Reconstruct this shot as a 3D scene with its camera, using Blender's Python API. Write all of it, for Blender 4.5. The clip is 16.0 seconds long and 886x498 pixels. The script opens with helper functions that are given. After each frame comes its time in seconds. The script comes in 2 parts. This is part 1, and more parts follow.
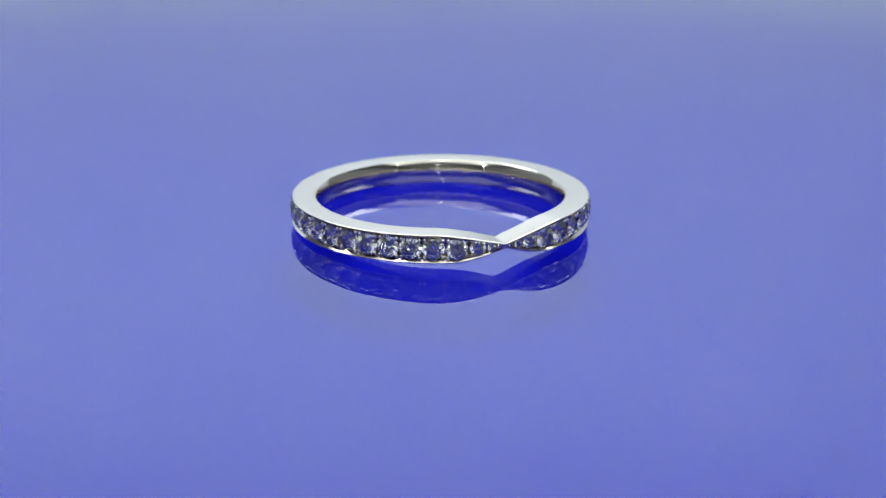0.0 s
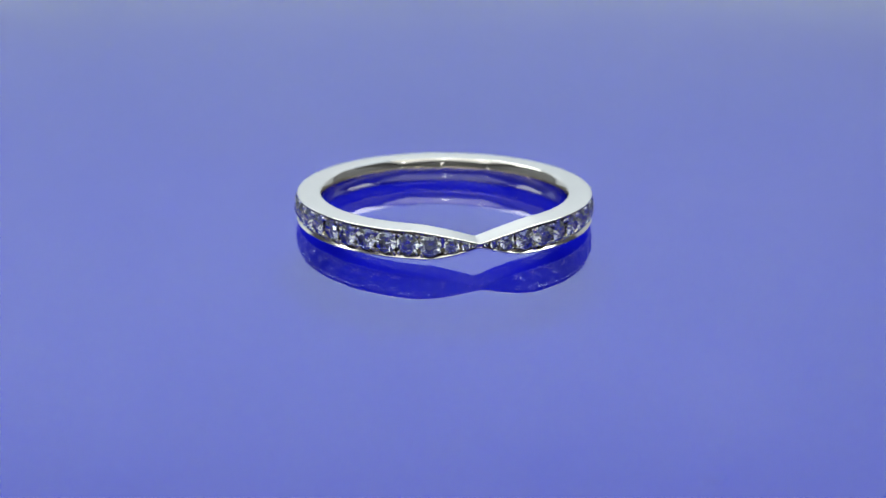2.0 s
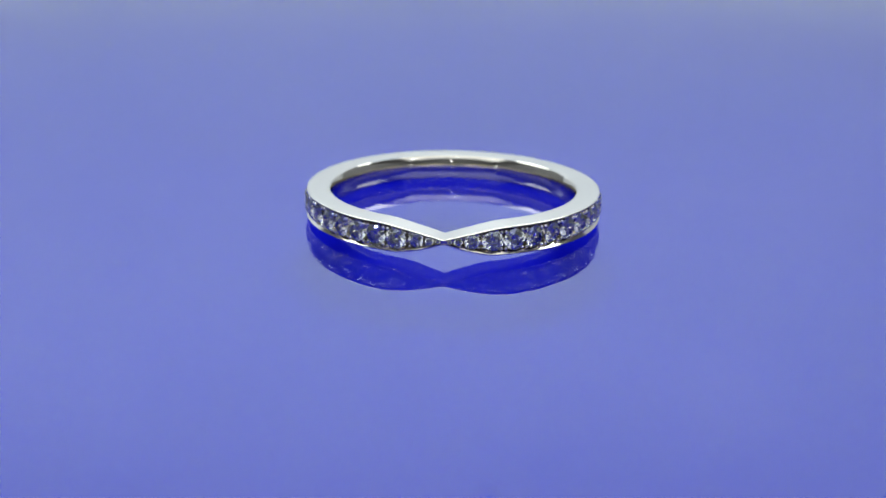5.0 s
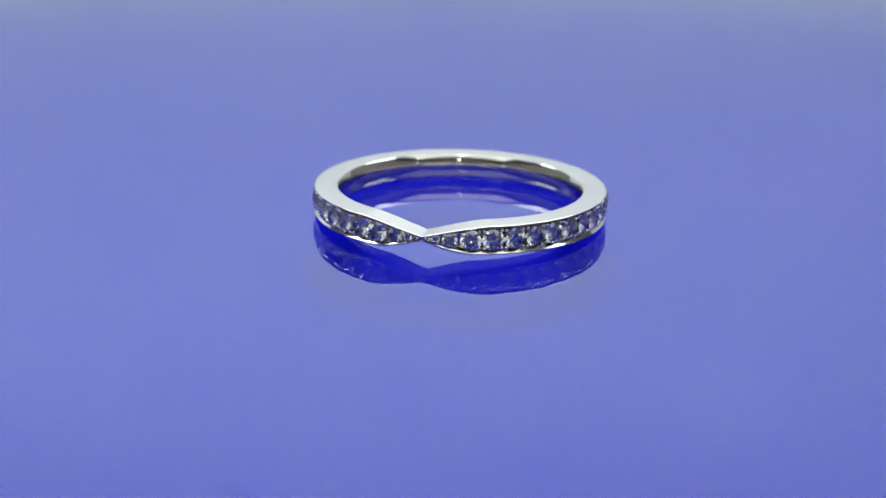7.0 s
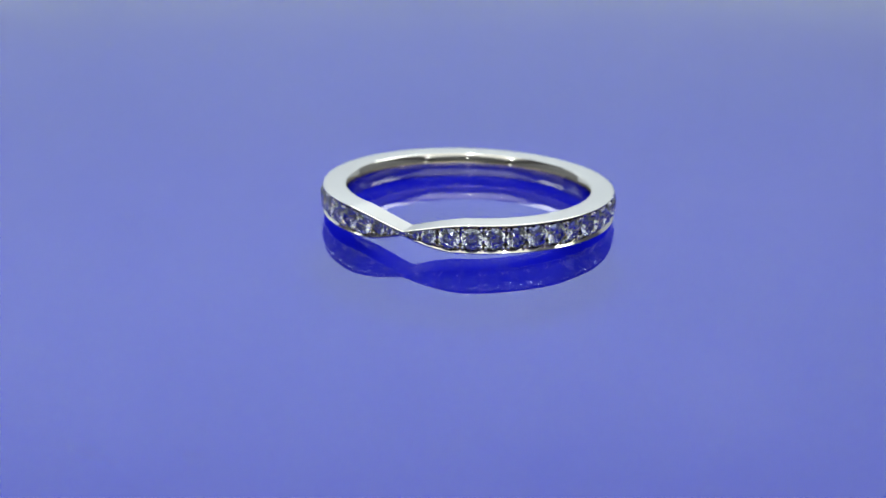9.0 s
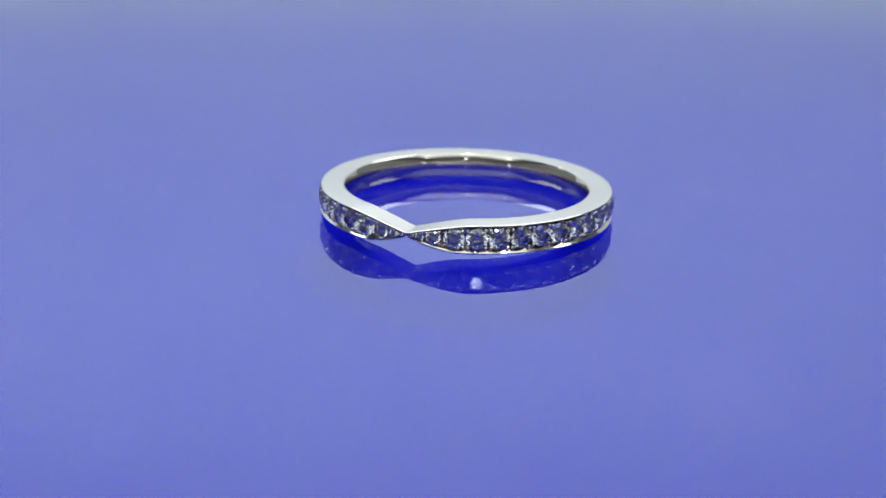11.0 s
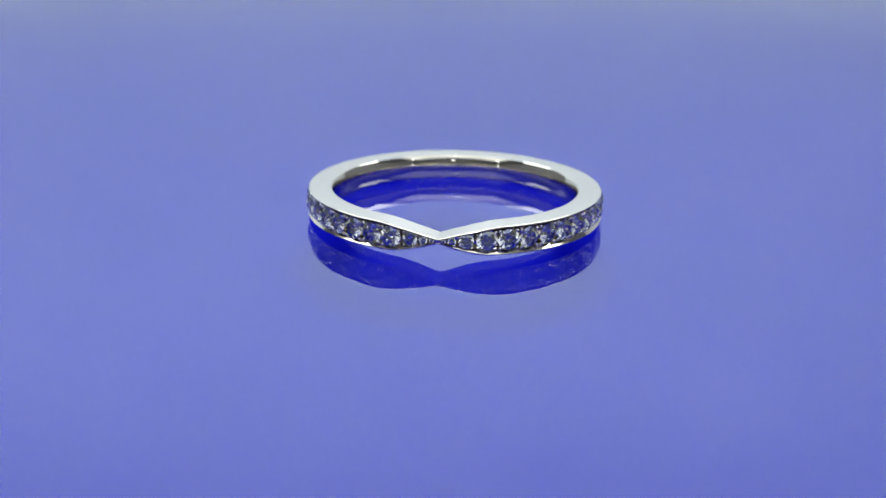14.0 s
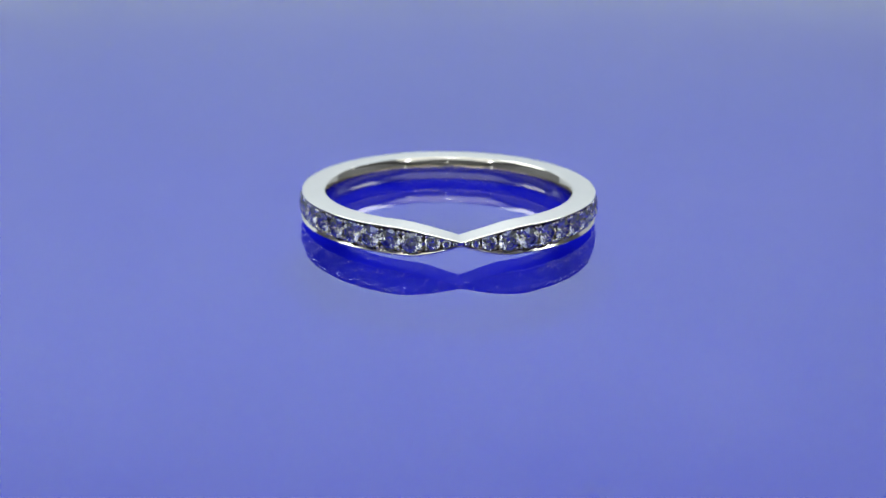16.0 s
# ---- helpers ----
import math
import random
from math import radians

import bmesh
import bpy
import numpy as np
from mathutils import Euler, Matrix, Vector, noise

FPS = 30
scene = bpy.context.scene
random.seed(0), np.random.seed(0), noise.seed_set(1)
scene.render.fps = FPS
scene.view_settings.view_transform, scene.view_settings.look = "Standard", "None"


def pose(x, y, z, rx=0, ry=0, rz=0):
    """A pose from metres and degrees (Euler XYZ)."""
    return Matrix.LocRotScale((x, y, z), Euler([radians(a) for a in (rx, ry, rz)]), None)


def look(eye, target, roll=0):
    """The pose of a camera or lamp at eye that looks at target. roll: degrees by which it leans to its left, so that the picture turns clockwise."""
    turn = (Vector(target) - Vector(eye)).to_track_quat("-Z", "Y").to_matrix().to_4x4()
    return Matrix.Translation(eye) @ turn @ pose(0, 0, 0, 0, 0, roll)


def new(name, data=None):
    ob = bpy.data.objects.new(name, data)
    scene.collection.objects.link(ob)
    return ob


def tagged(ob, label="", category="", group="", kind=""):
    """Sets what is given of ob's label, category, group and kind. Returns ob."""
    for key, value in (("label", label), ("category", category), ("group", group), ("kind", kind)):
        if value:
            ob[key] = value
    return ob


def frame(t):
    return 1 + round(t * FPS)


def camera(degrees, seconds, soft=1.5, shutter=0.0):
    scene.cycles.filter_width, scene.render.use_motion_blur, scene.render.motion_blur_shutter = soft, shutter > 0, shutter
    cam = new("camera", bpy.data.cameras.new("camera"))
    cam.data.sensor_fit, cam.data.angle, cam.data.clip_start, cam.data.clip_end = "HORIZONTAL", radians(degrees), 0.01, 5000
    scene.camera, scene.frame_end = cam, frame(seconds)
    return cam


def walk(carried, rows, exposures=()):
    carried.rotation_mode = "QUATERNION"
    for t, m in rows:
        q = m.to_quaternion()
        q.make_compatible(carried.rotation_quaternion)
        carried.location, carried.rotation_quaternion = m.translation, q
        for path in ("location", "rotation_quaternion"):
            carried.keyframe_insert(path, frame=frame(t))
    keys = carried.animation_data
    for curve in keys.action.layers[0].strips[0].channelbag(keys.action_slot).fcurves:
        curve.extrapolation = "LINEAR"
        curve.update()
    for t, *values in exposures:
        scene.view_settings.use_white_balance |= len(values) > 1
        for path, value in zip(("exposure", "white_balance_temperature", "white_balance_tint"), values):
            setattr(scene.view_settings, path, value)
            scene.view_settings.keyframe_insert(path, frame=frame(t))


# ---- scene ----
# A diamond band turning slowly on a glossy blue display plate, in a small white photo booth.
MM = 0.001
TURN_RATE = 5.524          # degrees a second
TURN_END = 9.767           # seconds: the table stops here and turns back
AXIS = (2.738 * MM, 4.855 * MM)

# ---- camera ----
cam = camera(34.85, 16.0, soft=1.25)
ELEV, DIST = radians(20.03), 89.91 * MM
EYE = (0.0, -DIST * math.cos(ELEV), DIST * math.sin(ELEV))
VIEW = look(EYE, (0, 0, 0), 0.95) @ pose(0, 0, 0, 0.045)
cam.data.dof.use_dof = True
cam.data.dof.focus_distance, cam.data.dof.aperture_fstop = 0.0855, 50.0
walk(cam, [(0.0, VIEW), (16.0, VIEW)])

# ---- world and lamps ----
world = bpy.data.worlds.new("world")
scene.world = world
world.use_nodes = True
world.node_tree.nodes["Background"].inputs["Color"].default_value = (0.8, 0.85, 0.9, 1)
world.node_tree.nodes["Background"].inputs["Strength"].default_value = 0.05


def area_lamp(name, at, to, size, watts, colour, shape="SQUARE"):
    data = bpy.data.lights.new(name, "AREA")
    data.shape, data.size, data.energy, data.color = shape, size, watts, colour
    ob = new(name, data)
    ob.matrix_world = look(at, to)
    return ob


back = area_lamp("backdrop_light", (-0.14, 1.05, 0.375), (-0.14, 0.7, 0.375), 1.3, 5.3, (0.82, 1.0, 1.22), "RECTANGLE")
back.data.size_y = 0.16
# Overhead lamp added behind the ring to light the disc's blue core.
soft = area_lamp("added_overhead_light", (0.0, 0.40, 0.82), (0.0, 0.38, 0.0), 1.9, 13.3, (0.86, 1.0, 1.06), "RECTANGLE")
soft.data.size_y = 0.56
# Added fill lamp over the front: brightens the stones, inner band and blue core.
front_fill = area_lamp("front_fill_light", (0.0, -0.58, 0.97), (0.0, -0.5, 0.0), 1.9, 6.3, (0.88, 1.0, 1.04), "RECTANGLE")
front_fill.data.size_y = 0.95
# The pair at x = 0.72 is added only for glints in the stones.
for x, y, z, size, watts in ((-0.015, -0.60, 0.85, 0.06, 1.6), (-0.10, -0.60, 0.85, 0.02, 0.3), (-0.72, -0.65, 0.7, 0.02, 0.5), (0.72, -0.7, 0.7, 0.02, 0.5),
                             (-0.40, -0.42, 0.06, 0.025, 0.012), (0.40, -0.42, 0.06, 0.025, 0.012), (0.02, -0.56, 0.26, 0.03, 0.03)):
    area_lamp("spot_and_glint_light", (x, y, z), (0, 0, 0), size, watts, (0.88, 1.0, 1.12), "DISK")
# Small lamps added for glints in the stones, too high for the inner wall to mirror.
for x, y in ((-0.15, -0.36), (0.17, -0.33), (-0.37, -0.2), (0.34, -0.22), (-0.52, -0.36), (0.5, -0.4)):
    area_lamp("glint_light", (x, y, 0.9), (0, 0, 0), 0.018, 0.26, (0.88, 1.0, 1.12), "DISK")
scene.view_settings.exposure = 0.0


# ---- materials ----
def shader(name):
    m = bpy.data.materials.new(name)
    m.use_nodes = True
    nt = m.node_tree
    return m, nt, nt.nodes["Principled BSDF"]


def put(nt, kind, **values):
    n = nt.nodes.new(kind)
    for key, value in values.items():
        n.inputs[key.replace("_", " ")].default_value = value
    return n


def noise_node(nt, scale, detail=3.0, rough=0.5):
    tc = nt.nodes.new("ShaderNodeTexCoord")
    n = put(nt, "ShaderNodeTexNoise", Scale=scale, Detail=detail, Roughness=rough)
    nt.links.new(tc.outputs["Object"], n.inputs["Vector"])
    return n


def ramp(nt, source, a, b, lo=0.3, hi=0.7):
    r = nt.nodes.new("ShaderNodeValToRGB")
    r.color_ramp.elements[0].position, r.color_ramp.elements[1].position = lo, hi
    r.color_ramp.elements[0].color, r.color_ramp.elements[1].color = (*a, 1), (*b, 1)
    nt.links.new(source, r.inputs["Fac"])
    return r


def metal(name, colour, rough, grain):
    m, nt, b = shader(name)
    n = noise_node(nt, 900.0)
    r = ramp(nt, n.outputs["Fac"], tuple(c * 0.97 for c in colour), colour)
    nt.links.new(r.outputs["Color"], b.inputs["Base Color"])
    b.inputs["Metallic"].default_value = 1.0
    fine = noise_node(nt, 5200.0, 2.0)
    q = ramp(nt, fine.outputs["Fac"], (rough * 0.7,) * 3, (rough * 1.5,) * 3)
    nt.links.new(q.outputs["Color"], b.inputs["Roughness"])
    bump = put(nt, "ShaderNodeBump", Strength=grain, Distance=0.00001)
    nt.links.new(fine.outputs["Fac"], bump.inputs["Height"])
    nt.links.new(bump.outputs["Normal"], b.inputs["Normal"])
    return m


def paint(name, colour, rough, scale):
    m, nt, b = shader(name)
    n = noise_node(nt, scale, 4.0)
    r = ramp(nt, n.outputs["Fac"], tuple(c * 0.94 for c in colour), colour)
    nt.links.new(r.outputs["Color"], b.inputs["Base Color"])
    b.inputs["Roughness"].default_value = rough
    b.inputs["Specular IOR Level"].default_value = 0.3
    return m


PLATINUM = metal("polished_platinum", (0.82, 0.725, 0.615), 0.085, 0.04)
CHANNEL = metal("bright_cut_platinum", (0.86, 0.80, 0.75), 0.2, 0.2)

DIAMOND, nt, b = shader("diamond")
b.inputs["Base Color"].default_value = (1.0, 0.95, 0.97, 1)
b.inputs["Roughness"].default_value = 0.0
b.inputs["IOR"].default_value = 2.4
b.inputs["Transmission Weight"].default_value = 1.0

# blue core of the plate, under a clear gloss layer
BLUE, nt, b = shader("blue_acrylic")
n = noise_node(nt, 14.0, 4.0)
r = ramp(nt, n.outputs["Fac"], (0.013, 0.018, 0.79), (0.015, 0.020, 0.83))
nt.links.new(r.outputs["Color"], b.inputs["Base Color"])
b.inputs["Roughness"].default_value = 0.6
b.inputs["Specular IOR Level"].default_value = 0.0

GLOSS, nt, b = shader("clear_gloss_layer")
out = nt.nodes["Material Output"]
fres = put(nt, "ShaderNodeFresnel", IOR=2.25)
clear = nt.nodes.new("ShaderNodeBsdfTransparent")
shine = put(nt, "ShaderNodeBsdfGlossy", Roughness=0.012)
smear = noise_node(nt, 45.0, 5.0, 0.6)
rr = ramp(nt, smear.outputs["Fac"], (0.006,) * 3, (0.03,) * 3, 0.45, 0.8)
nt.links.new(rr.outputs["Color"], shine.inputs["Roughness"])
mix = nt.nodes.new("ShaderNodeMixShader")
nt.links.new(fres.outputs["Fac"], mix.inputs["Fac"])
nt.links.new(clear.outputs["BSDF"], mix.inputs[1])
nt.links.new(shine.outputs["BSDF"], mix.inputs[2])
nt.links.new(mix.outputs["Shader"], out.inputs["Surface"])
nt.nodes.remove(b)

CLOTH, nt, b = shader("translucent_white_cloth")
weave = noise_node(nt, 6.0, 4.0)
tone = ramp(nt, weave.outputs["Fac"], (0.70, 0.71, 0.71), (0.74, 0.74, 0.74))
thin = nt.nodes.new("ShaderNodeBsdfTranslucent")
matt = nt.nodes.new("ShaderNodeBsdfDiffuse")
blend = put(nt, "ShaderNodeMixShader", Fac=0.3)
nt.links.new(tone.outputs["Color"], thin.inputs["Color"])
nt.links.new(tone.outputs["Color"], matt.inputs["Color"])
nt.links.new(thin.outputs["BSDF"], blend.inputs[1])
nt.links.new(matt.outputs["BSDF"], blend.inputs[2])
nt.links.new(blend.outputs["Shader"], nt.nodes["Material Output"].inputs["Surface"])
nt.nodes.remove(b)

CEIL = paint("grey_ceiling_cloth", (0.36, 0.36, 0.37), 0.9, 9.0)
SIDE = paint("grey_cloth", (0.22, 0.22, 0.23), 0.9, 9.0)
MARK, nt, b = shader("greasy_smudge")
haze = nt.nodes.new("ShaderNodeBsdfTransparent")
film = put(nt, "ShaderNodeBsdfDiffuse", Color=(0.10, 0.11, 0.22, 1))
grain = noise_node(nt, 2500.0, 4.0)
amount = ramp(nt, grain.outputs["Fac"], (0.0,) * 3, (0.02,) * 3, 0.3, 0.8)
cover = nt.nodes.new("ShaderNodeMixShader")
nt.links.new(amount.outputs["Color"], cover.inputs["Fac"])
nt.links.new(haze.outputs["BSDF"], cover.inputs[1])
nt.links.new(film.outputs["BSDF"], cover.inputs[2])
nt.links.new(cover.outputs["Shader"], nt.nodes["Material Output"].inputs["Surface"])
nt.nodes.remove(b)
WHITE = paint("white_booth_cloth", (0.80, 0.82, 0.80), 0.9, 9.0)
TABLE = paint("grey_table_laminate", (0.12, 0.12, 0.12), 0.5, 12.0)
PLASTIC = paint("black_turntable_plastic", (0.03, 0.03, 0.035), 0.4, 60.0)


# ---- mesh helpers ----
def part(name, bm, material, parent=None, label="", smooth=None):
    me = bpy.data.meshes.new(name)
    bm.to_mesh(me)
    bm.free()
    me.materials.append(material)
    if smooth is not None:
        me.polygons.foreach_set("use_smooth", [True] * len(me.polygons))
        me.set_sharp_from_angle(angle=radians(smooth))
    ob = new(name, me)
    if parent:
        ob.parent = parent
    if label:
        tagged(ob, label)
    return ob


def box(x0, x1, y0, y1, z0, z1, bevel=0.0):
    bm = bmesh.new()
    bmesh.ops.create_cube(bm, size=1.0, matrix=Matrix.Translation(((x0 + x1) / 2, (y0 + y1) / 2, (z0 + z1) / 2))
                          @ Matrix.Diagonal((x1 - x0, y1 - y0, z1 - z0, 1)))
    if bevel:
        bmesh.ops.bevel(bm, geom=bm.edges[:], offset=bevel, segments=2, affect="EDGES")
    return bm


def turned(profile, steps=160):
    """A closed solid turned round z from a list of (radius, z), from the axis to the axis."""
    bm = bmesh.new()
    rows = []
    for rad, z in profile:
        if rad < 1e-9:
            rows.append([bm.verts.new((0, 0, z))])
        else:
            rows.append([bm.verts.new((rad * math.cos(k * math.tau / steps), rad * math.sin(k * math.tau / steps), z)) for k in range(steps)])
    for a, c in zip(rows, rows[1:]):
        for k in range(steps):
            j = (k + 1) % steps
            if len(a) == 1:
                bm.faces.new((a[0], c[j], c[k]))
            elif len(c) == 1:
                bm.faces.new((a[k], a[j], c[0]))
            else:
                bm.faces.new((a[k], a[j], c[j], c[k]))
    bmesh.ops.recalc_face_normals(bm, faces=bm.faces[:])
    return bm


# ---- the booth ----
TABLE_Z = -0.028
tagged(part("table_top", box(-0.75, 0.75, -0.8, 0.7, TABLE_Z - 0.03, TABLE_Z, 0.002), TABLE), "dark grey laminate table top under the turntable", "table", kind="structure")
sheet = bmesh.new()
bmesh.ops.create_grid(sheet, x_segments=24, y_segments=16, size=0.5, matrix=pose(0, 0.7, 0.485, 90) @ Matrix.Diagonal((1.56, 1.03, 1, 1)))
for v in sheet.verts:
    v.co.y += 0.004 * math.sin(v.co.x * 9.0) * math.cos(v.co.z * 4.0)
tagged(part("wall_north", sheet, CLOTH, None, "", 60), "plain white cloth backdrop lit from behind", "wall", kind="structure")
tagged(part("wall_far", box(-1.42, 1.42, 1.5, 1.52, TABLE_Z - 0.03, 1.02), WHITE), "plain white wall behind the backdrop", "wall", kind="structure")
# Three low panels out of view, added to darken what band and stones reflect.
tagged(part("added_panel_south", box(-0.78, 0.78, -0.82, -0.8, TABLE_Z - 0.03, 0.32), TABLE), "low dark panel, added unseen behind the viewpoint to darken reflections", "wall", kind="structure")
tagged(part("added_panel_east", box(0.75, 0.77, -0.8, 0.69, TABLE_Z - 0.03, 0.34), SIDE), "low grey cloth side panel, added unseen to darken reflections", "wall", kind="structure")
tagged(part("added_panel_west", box(-0.77, -0.75, -0.8, 0.69, TABLE_Z - 0.03, 0.34), SIDE), "low grey cloth side panel, added unseen to darken reflections", "wall", kind="structure")
tagged(part("ceiling", box(-1.4, 1.4, -1.4, 1.52, 1.02, 1.04), CEIL), "plain grey ceiling", "ceiling", kind="structure")
for name, x0, x1, y0, y1 in (("wall_room_west", -1.42, -1.4, -1.4, 1.5), ("wall_room_east", 1.4, 1.42, -1.4, 1.5), ("wall_room_south", -1.42, 1.42, -1.42, -1.4)):
    tagged(part(name, box(x0, x1, y0, y1, -0.06, 1.02), CEIL), "plain grey wall of the room", "wall", kind="structure")
tagged(part("floor", box(-1.42, 1.42, -1.42, 1.52, -0.09, -0.061), CEIL), "plain grey floor of the room", "floor", kind="structure")

# ---- the turntable ----
LIFT = -TABLE_Z
COAT = 3.8 * MM
stand = tagged(new("turntable"), "black plastic round turntable under the blue disc", "turntable")
stand.location = (AXIS[0], AXIS[1], TABLE_Z)
part("base", turned([(0, 0), (0.12, 0), (0.125, 0.004), (0.125, 0.012), (0.11, 0.015), (0, 0.015)]), PLASTIC, stand, "black plastic turntable base", 30)
part("rubber_ring", turned([(0.03, 0.0148), (0.034, 0.0148), (0.034, 0.0154), (0.03, 0.0154)], 60), PLASTIC, stand, "black rubber grip ring", 30)
# the disc's own origin lies in its glossy top, on the axis
table = tagged(new("display_disc"), "round glossy cobalt blue acrylic display disc", "display disc")
part("hub", turned([(0, 0.0151 - LIFT), (0.02, 0.0151 - LIFT), (0.02, 0.0175 - LIFT), (0, 0.0175 - LIFT)], 60), PLASTIC, table, "black plastic hub", 30)
part("blue_disc", turned([(0, 0.0174 - LIFT), (0.168, 0.0174 - LIFT), (0.17, 0.0188 - LIFT), (0.17, -COAT - 0.001), (0.169, -COAT), (0, -COAT)]), BLUE, table, "solid cobalt blue acrylic disc", 30)
part("clear_top", turned([(0, 0), (0.1685, 0), (0.169, -0.0002), (0.169, -COAT + 0.0001)]), GLOSS, table, "clear high-gloss surface layer", 30)

# faint marks on the gloss, turning with the disc: x, y, length, width, turn
for x, y, long, wide, turn in ((-16.2, -17.85, 1.3, 0.9, 20), (1.9, -16.05, 1.9, 0.35, 50), (15.7, -31.6, 1.3, 1.0, 40), (12.9, -35.1, 2.6, 1.0, 20)):
    bm = bmesh.new()
    bmesh.ops.create_circle(bm, cap_ends=True, segments=20, radius=0.5)
    for v in bm.verts:
        v.co *= 1 + 0.35 * noise.noise(v.co * 3 + Vector((x, y, 0)))
    top = bmesh.ops.extrude_face_region(bm, geom=bm.faces[:])["geom"]
    for v in top:
        if isinstance(v, bmesh.types.BMVert):
            v.co = Vector((v.co.x * 0.7, v.co.y * 0.7, 0.01))
    bmesh.ops.transform(bm, matrix=Matrix.Diagonal((long * MM, wide * MM, MM, 1)), verts=bm.verts[:])
    m = part("smudge", bm, MARK, table, "faint greyish smudge")
    m.matrix_basis = pose(x * MM, y * MM, 0.00001, 0, 0, turn)

# ---- the ring ----
R_OUT, R_IN, R_EDGE = 10.0, 8.2, 8.4      # millimetres
PINCH = 25.0


def top_line(deg):
    """Height of the band's top over the disc, before the pinch: it rises to the front."""
    a = radians(deg)
    return 2.06 + 0.335 * math.cos(a) + 0.04 * math.sin(a)


def foot_line(deg):
    """Height of the band's underside, which lifts off the disc towards the front."""
    return 0.55 * (0.5 + 0.5 * math.cos(radians(deg))) ** 1.8


def half_height(deg, reach=PINCH, least=0.12):
    """Half of the band's height, at an angle from the knife-edge point of the front."""
    d = min(abs(deg), reach) / reach
    return (top_line(deg) - foot_line(deg)) / 2 * (least + (1 - least) * (1 - (1 - d) ** 1.5))


def centre(deg):
    return (top_line(deg) + foot_line(deg)) / 2


def section(deg):
    """The band's cross-section there: (radius, z) in millimetres, once round."""
    h = half_height(deg)
    # the bright-cut rims widen away from the front
    wide = 0.17 + 0.23 * min(max((abs(deg) - 14.0) / 34.0, 0.0), 1.0)
    rim = min(wide, 0.35 * h)
    e = min(0.045, 0.2 * h)
    pts = []
    # comfort-fit inner wall, a round arc from the bottom up
    bend = radians(36.0)
    rho = 0.985 * h / math.sin(bend)
    for k in range(19):
        th = bend * (-1 + 2 * k / 18)
        pts.append((R_EDGE - rho * (math.cos(th) - math.cos(bend)), rho * math.sin(th)))
    deep = R_OUT - 0.1 - 0.76 * min(max(abs(deg) - 1.0, 0.0) / 5.0, 1.0)
    # flat top, thin upper lip a little inside the stones, channel, sloping lower rim, underside
    def rim_line(edge, lip, tall):
        tall = min(tall, 0.35 * h)
        return [(R_EDGE + 0.05, h), (R_EDGE + 0.12, h), (edge - 0.3, h), (edge - 1.6 * e, h), (edge - 0.4 * e, h - 0.4 * e), (edge, h - 1.0 * e), (edge + 0.1 * e, h - 2.0 * e),
                (max(lip + 0.01, deep + 0.02), h - tall + 0.01 * h), (max(lip, deep + 0.01), h - tall), (deep, h - tall - 0.04 * h)]
    pts += rim_line(R_OUT - 0.09, R_OUT - 0.28, 0.12) + [(deep, 0)]
    pts += [(r, -z) for r, z in reversed(rim_line(R_OUT - 0.06, R_OUT - 0.08 - 0.9 * (rim - 2.0 * e), rim))]
    # the underside rises to the point a little later than the top falls
    low = half_height(deg, 19.0, 0.185) / h
    # towards the front the underside hangs a little lower at its inner edge
    hang = 0.09 * (1 + math.cos(radians(deg)))
    return [(r, centre(deg) + (z * low + hang * (R_OUT - r) / (R_OUT - R_IN) * z / h if z < 0 else z)) for r, z in pts]


def band_mesh():
    bm = bmesh.new()
    # finer steps near the point
    angles = [a * 0.5 for a in range(-60, 61)] + [30 + a * 0.75 for a in range(1, 400)]
    rows = []
    for a in angles:
        s, c = math.sin(radians(a)), math.cos(radians(a))
        rows.append([bm.verts.new((r * s * MM, -r * c * MM, z * MM)) for r, z in section(a if a <= 180 else a - 360)])
    n = len(rows[0])
    for i in range(len(rows)):
        p, q = rows[i], rows[(i + 1) % len(rows)]
        for k in range(n):
            j = (k + 1) % n
            f = bm.faces.new((p[k], q[k], q[j], p[j]))
    bmesh.ops.recalc_face_normals(bm, faces=bm.faces[:])
    return bm


def gem_mesh():
    """A round brilliant of radius 1, its table towards +z."""
    bm = bmesh.new()

    def circle(rad, z, n, off=0.0):
        for k in range(n):
            a = (k + off) * math.tau / n
            bm.verts.new((rad * math.cos(a), rad * math.sin(a), z))
    circle(0.54, 0.315, 10)
    circle(0.78, 0.197, 10, 0.5)
    circle(1.0, 0.015, 20)
    circle(1.0, -0.015, 20)
    circle(0.60, -0.40, 10)
    circle(0.28, -0.665, 10, 0.5)
    bm.verts.new((0, 0, -0.875))
    bmesh.ops.convex_hull(bm, input=bm.verts[:])
    bmesh.ops.dissolve_limit(bm, angle_limit=0.02, verts=bm.verts[:], edges=bm.edges[:])
    bmesh.ops.recalc_face_normals(bm, faces=bm.faces[:])
    me = bpy.data.meshes.new("gem")
    bm.to_mesh(me)
    bm.free()
    me.materials.append(DIAMOND)
    return me


def bead_mesh():
    bm = bmesh.new()
    bmesh.ops.create_icosphere(bm, subdivisions=2, radius=1.0)
    me = bpy.data.meshes.new("prong")
    bm.to_mesh(me)
    bm.free()
    me.materials.append(CHANNEL)
    me.polygons.foreach_set("use_smooth", [True] * len(me.polygons))
    return me


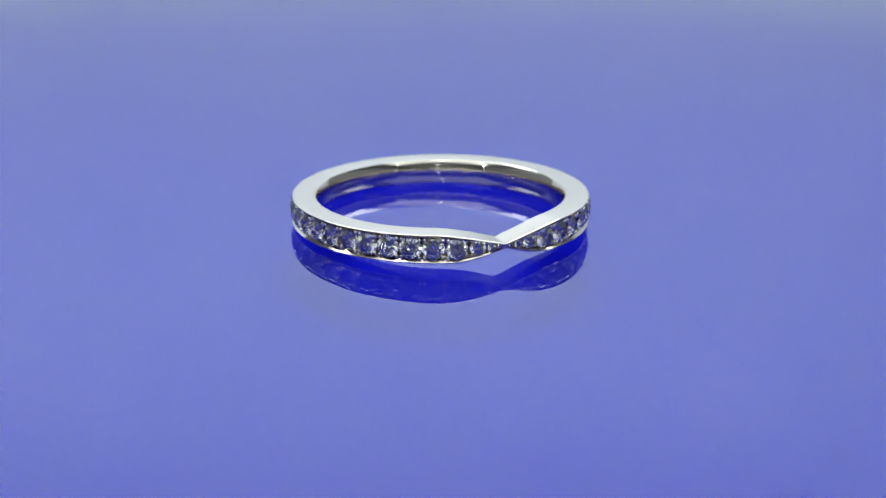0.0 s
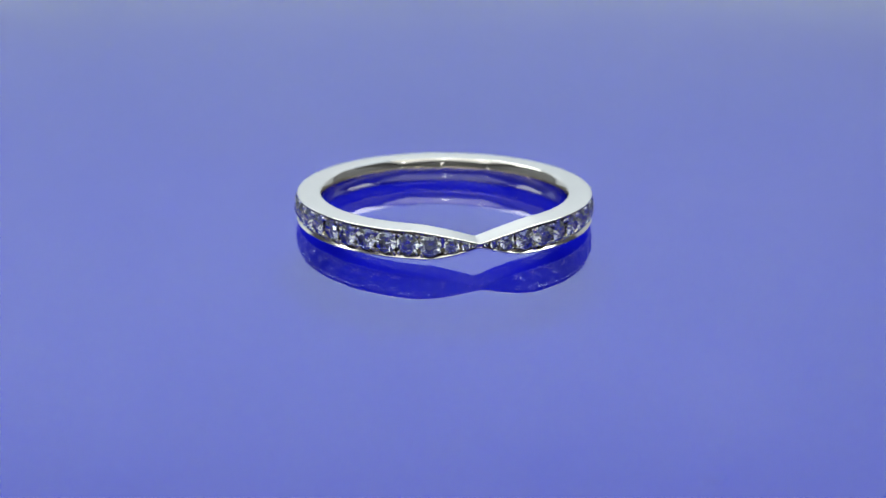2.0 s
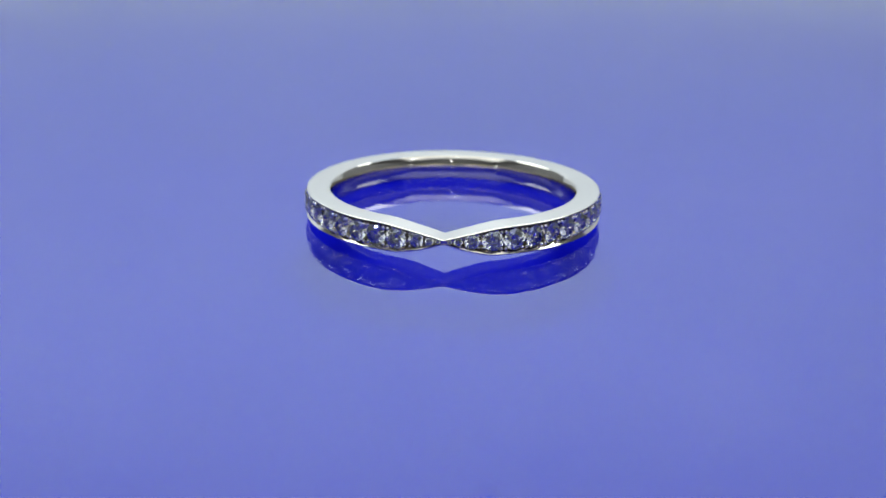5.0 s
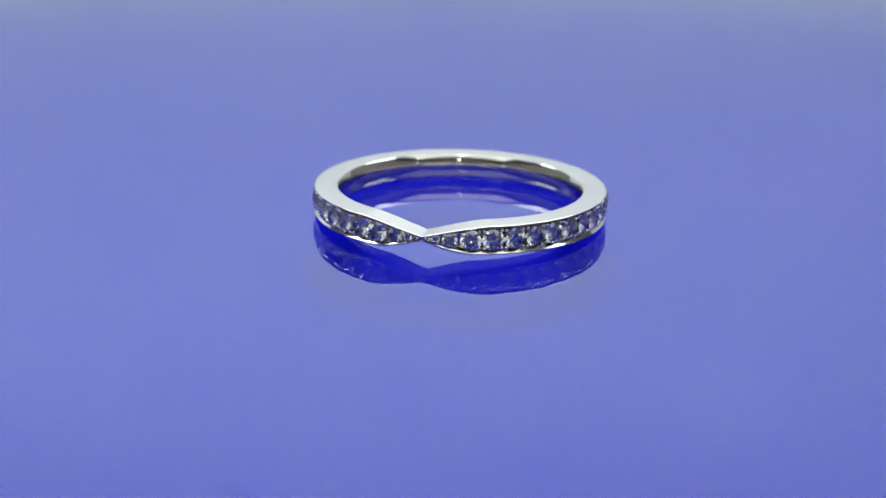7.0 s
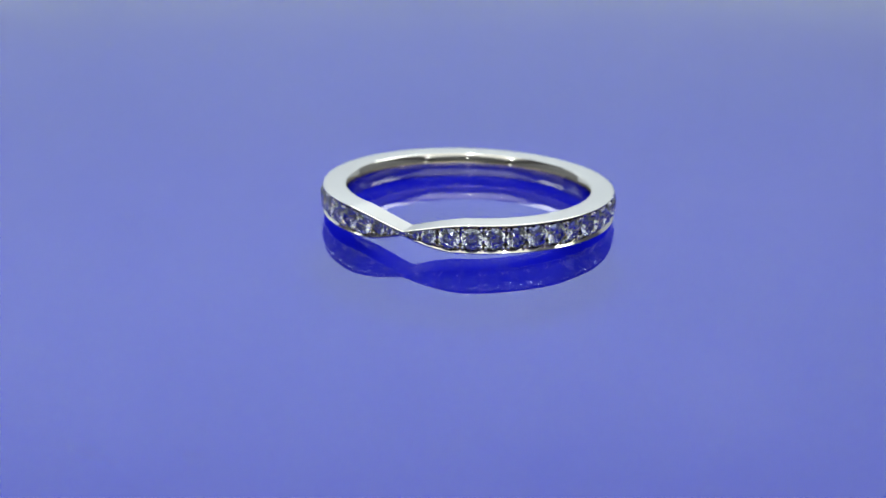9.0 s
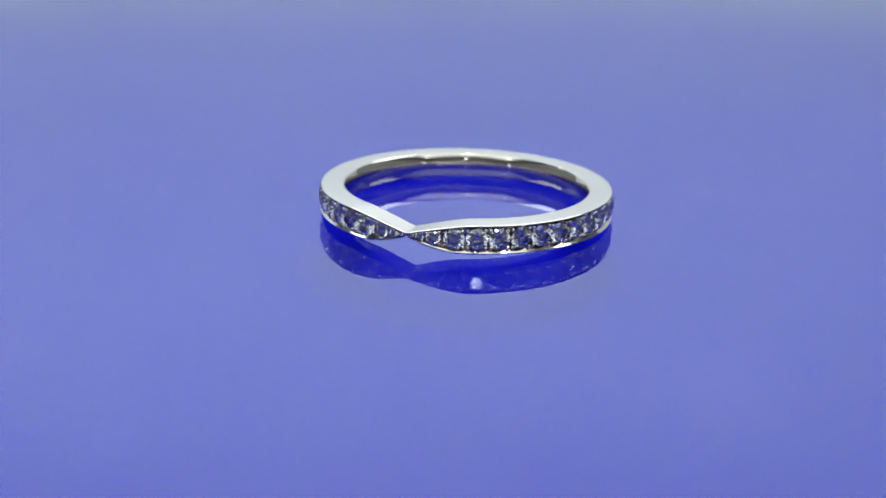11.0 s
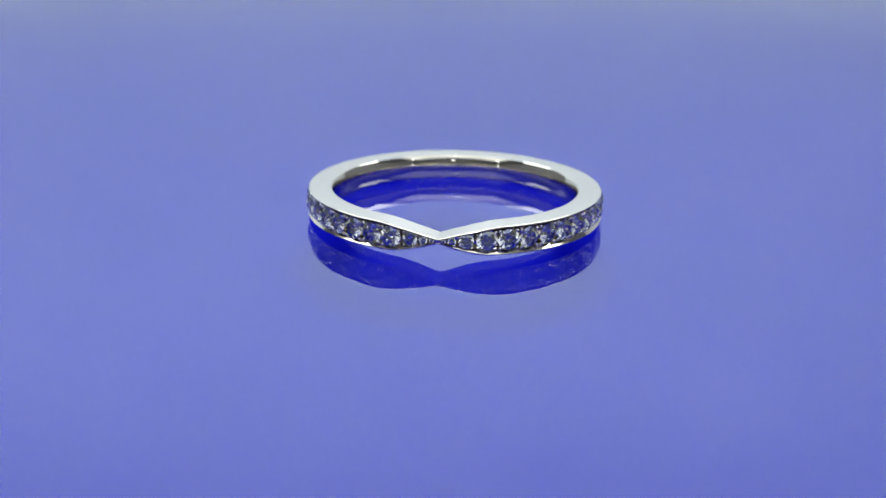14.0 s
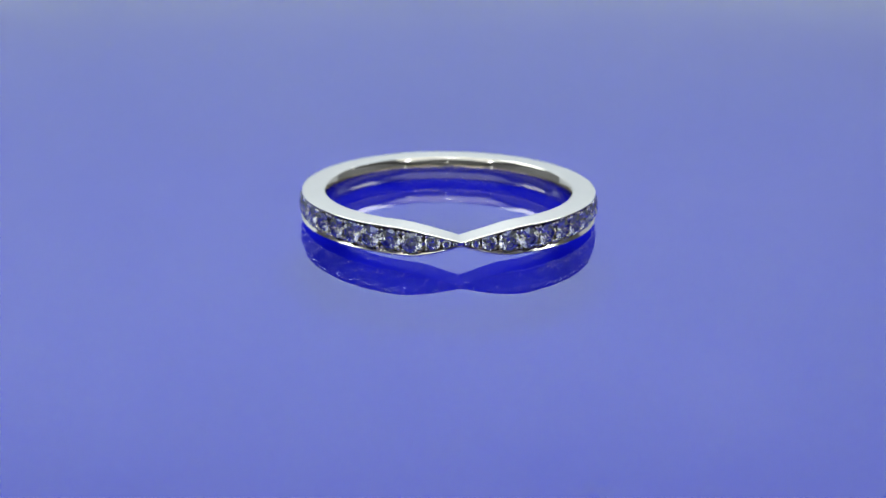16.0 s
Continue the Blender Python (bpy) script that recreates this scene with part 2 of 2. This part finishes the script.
def on_band(deg, rad, z, spin=0.0, size=1.0):
    """A pose on the band's outer face, its z pointing outwards."""
    a = radians(deg)
    outward = Vector((math.sin(a), -math.cos(a), 0))
    side = Vector((math.cos(a), math.sin(a), 0))
    m = Matrix((side, Vector((0, 0, 1)), outward)).transposed().to_4x4()
    at = outward * rad * MM + Vector((0, 0, (centre(deg) + z) * MM))
    return Matrix.Translation(at) @ m @ pose(0, 0, 0, 0, 0, spin) @ Matrix.Diagonal((size * MM,) * 3 + (1,))


ring = tagged(new("ring"), "platinum diamond band with a pinched front, lying on blue disc", "ring")
band = part("band", band_mesh(), PLATINUM, ring, "polished platinum band", 41)
gem, bead = gem_mesh(), bead_mesh()
stones = [(2.2, 0.14), (5.2, 0.27), (10.3, 0.49), (17.9, 0.68)] + [(26.2 + 8.3 * k, 0.71) for k in range(14)]
rng = random.Random(5)
for side in (-1, 1):
    for k, (deg, rad) in enumerate(stones):
        g = new("diamond", gem)
        g.parent = ring
        rise = 0.06 * min(max((deg - 20.0) / 20.0, 0.0), 1.0)
        g.matrix_basis = on_band(side * deg, R_OUT - 0.16 + 0.04 * (rad < 0.35), rise, rng.uniform(0, 45), rad) @ pose(0, 0, 0, rng.uniform(-6, 6), rng.uniform(-6, 6), 0)
        tagged(g, "round brilliant-cut diamond")
        if k + 1 < len(stones) and k > 0:
            mid_deg = (deg * stones[k + 1][1] + stones[k + 1][0] * rad) / (rad + stones[k + 1][1])
            h = half_height(mid_deg)
            for up in (-1, 1):
                for step in (-0.9, 0.9):
                    p = new("prong", bead)
                    p.parent = ring
                    tagged(p, "small bead prong")
                    p.matrix_basis = on_band(side * mid_deg + step, R_OUT - 0.17 + rng.uniform(-0.02, 0.02), rise + up * h * rng.uniform(0.56, 0.64), 0, 0.12 if h > 0.7 else 0.08)


# ---- what moves ----
OFFSET, FACING = (-2.966 * MM, 1.1185 * MM), 24.17


def angle(t):
    return -TURN_RATE * (t if t < TURN_END else 2 * TURN_END - t)


def motions():
    times = [0.5 * k for k in range(20)] + [9.6, TURN_END, 9.9, 10.5] + [11 + 0.5 * k for k in range(11)]
    low = min(v.co.z for v in band.data.vertices)
    rest = pose(OFFSET[0], OFFSET[1], -low, 0, 0, FACING)
    walk(ring, [(t, pose(AXIS[0], AXIS[1], 0, 0, 0, angle(t)) @ rest) for t in times])
    walk(table, [(t, pose(AXIS[0], AXIS[1], 0, 0, 0, angle(t))) for t in times])


motions()
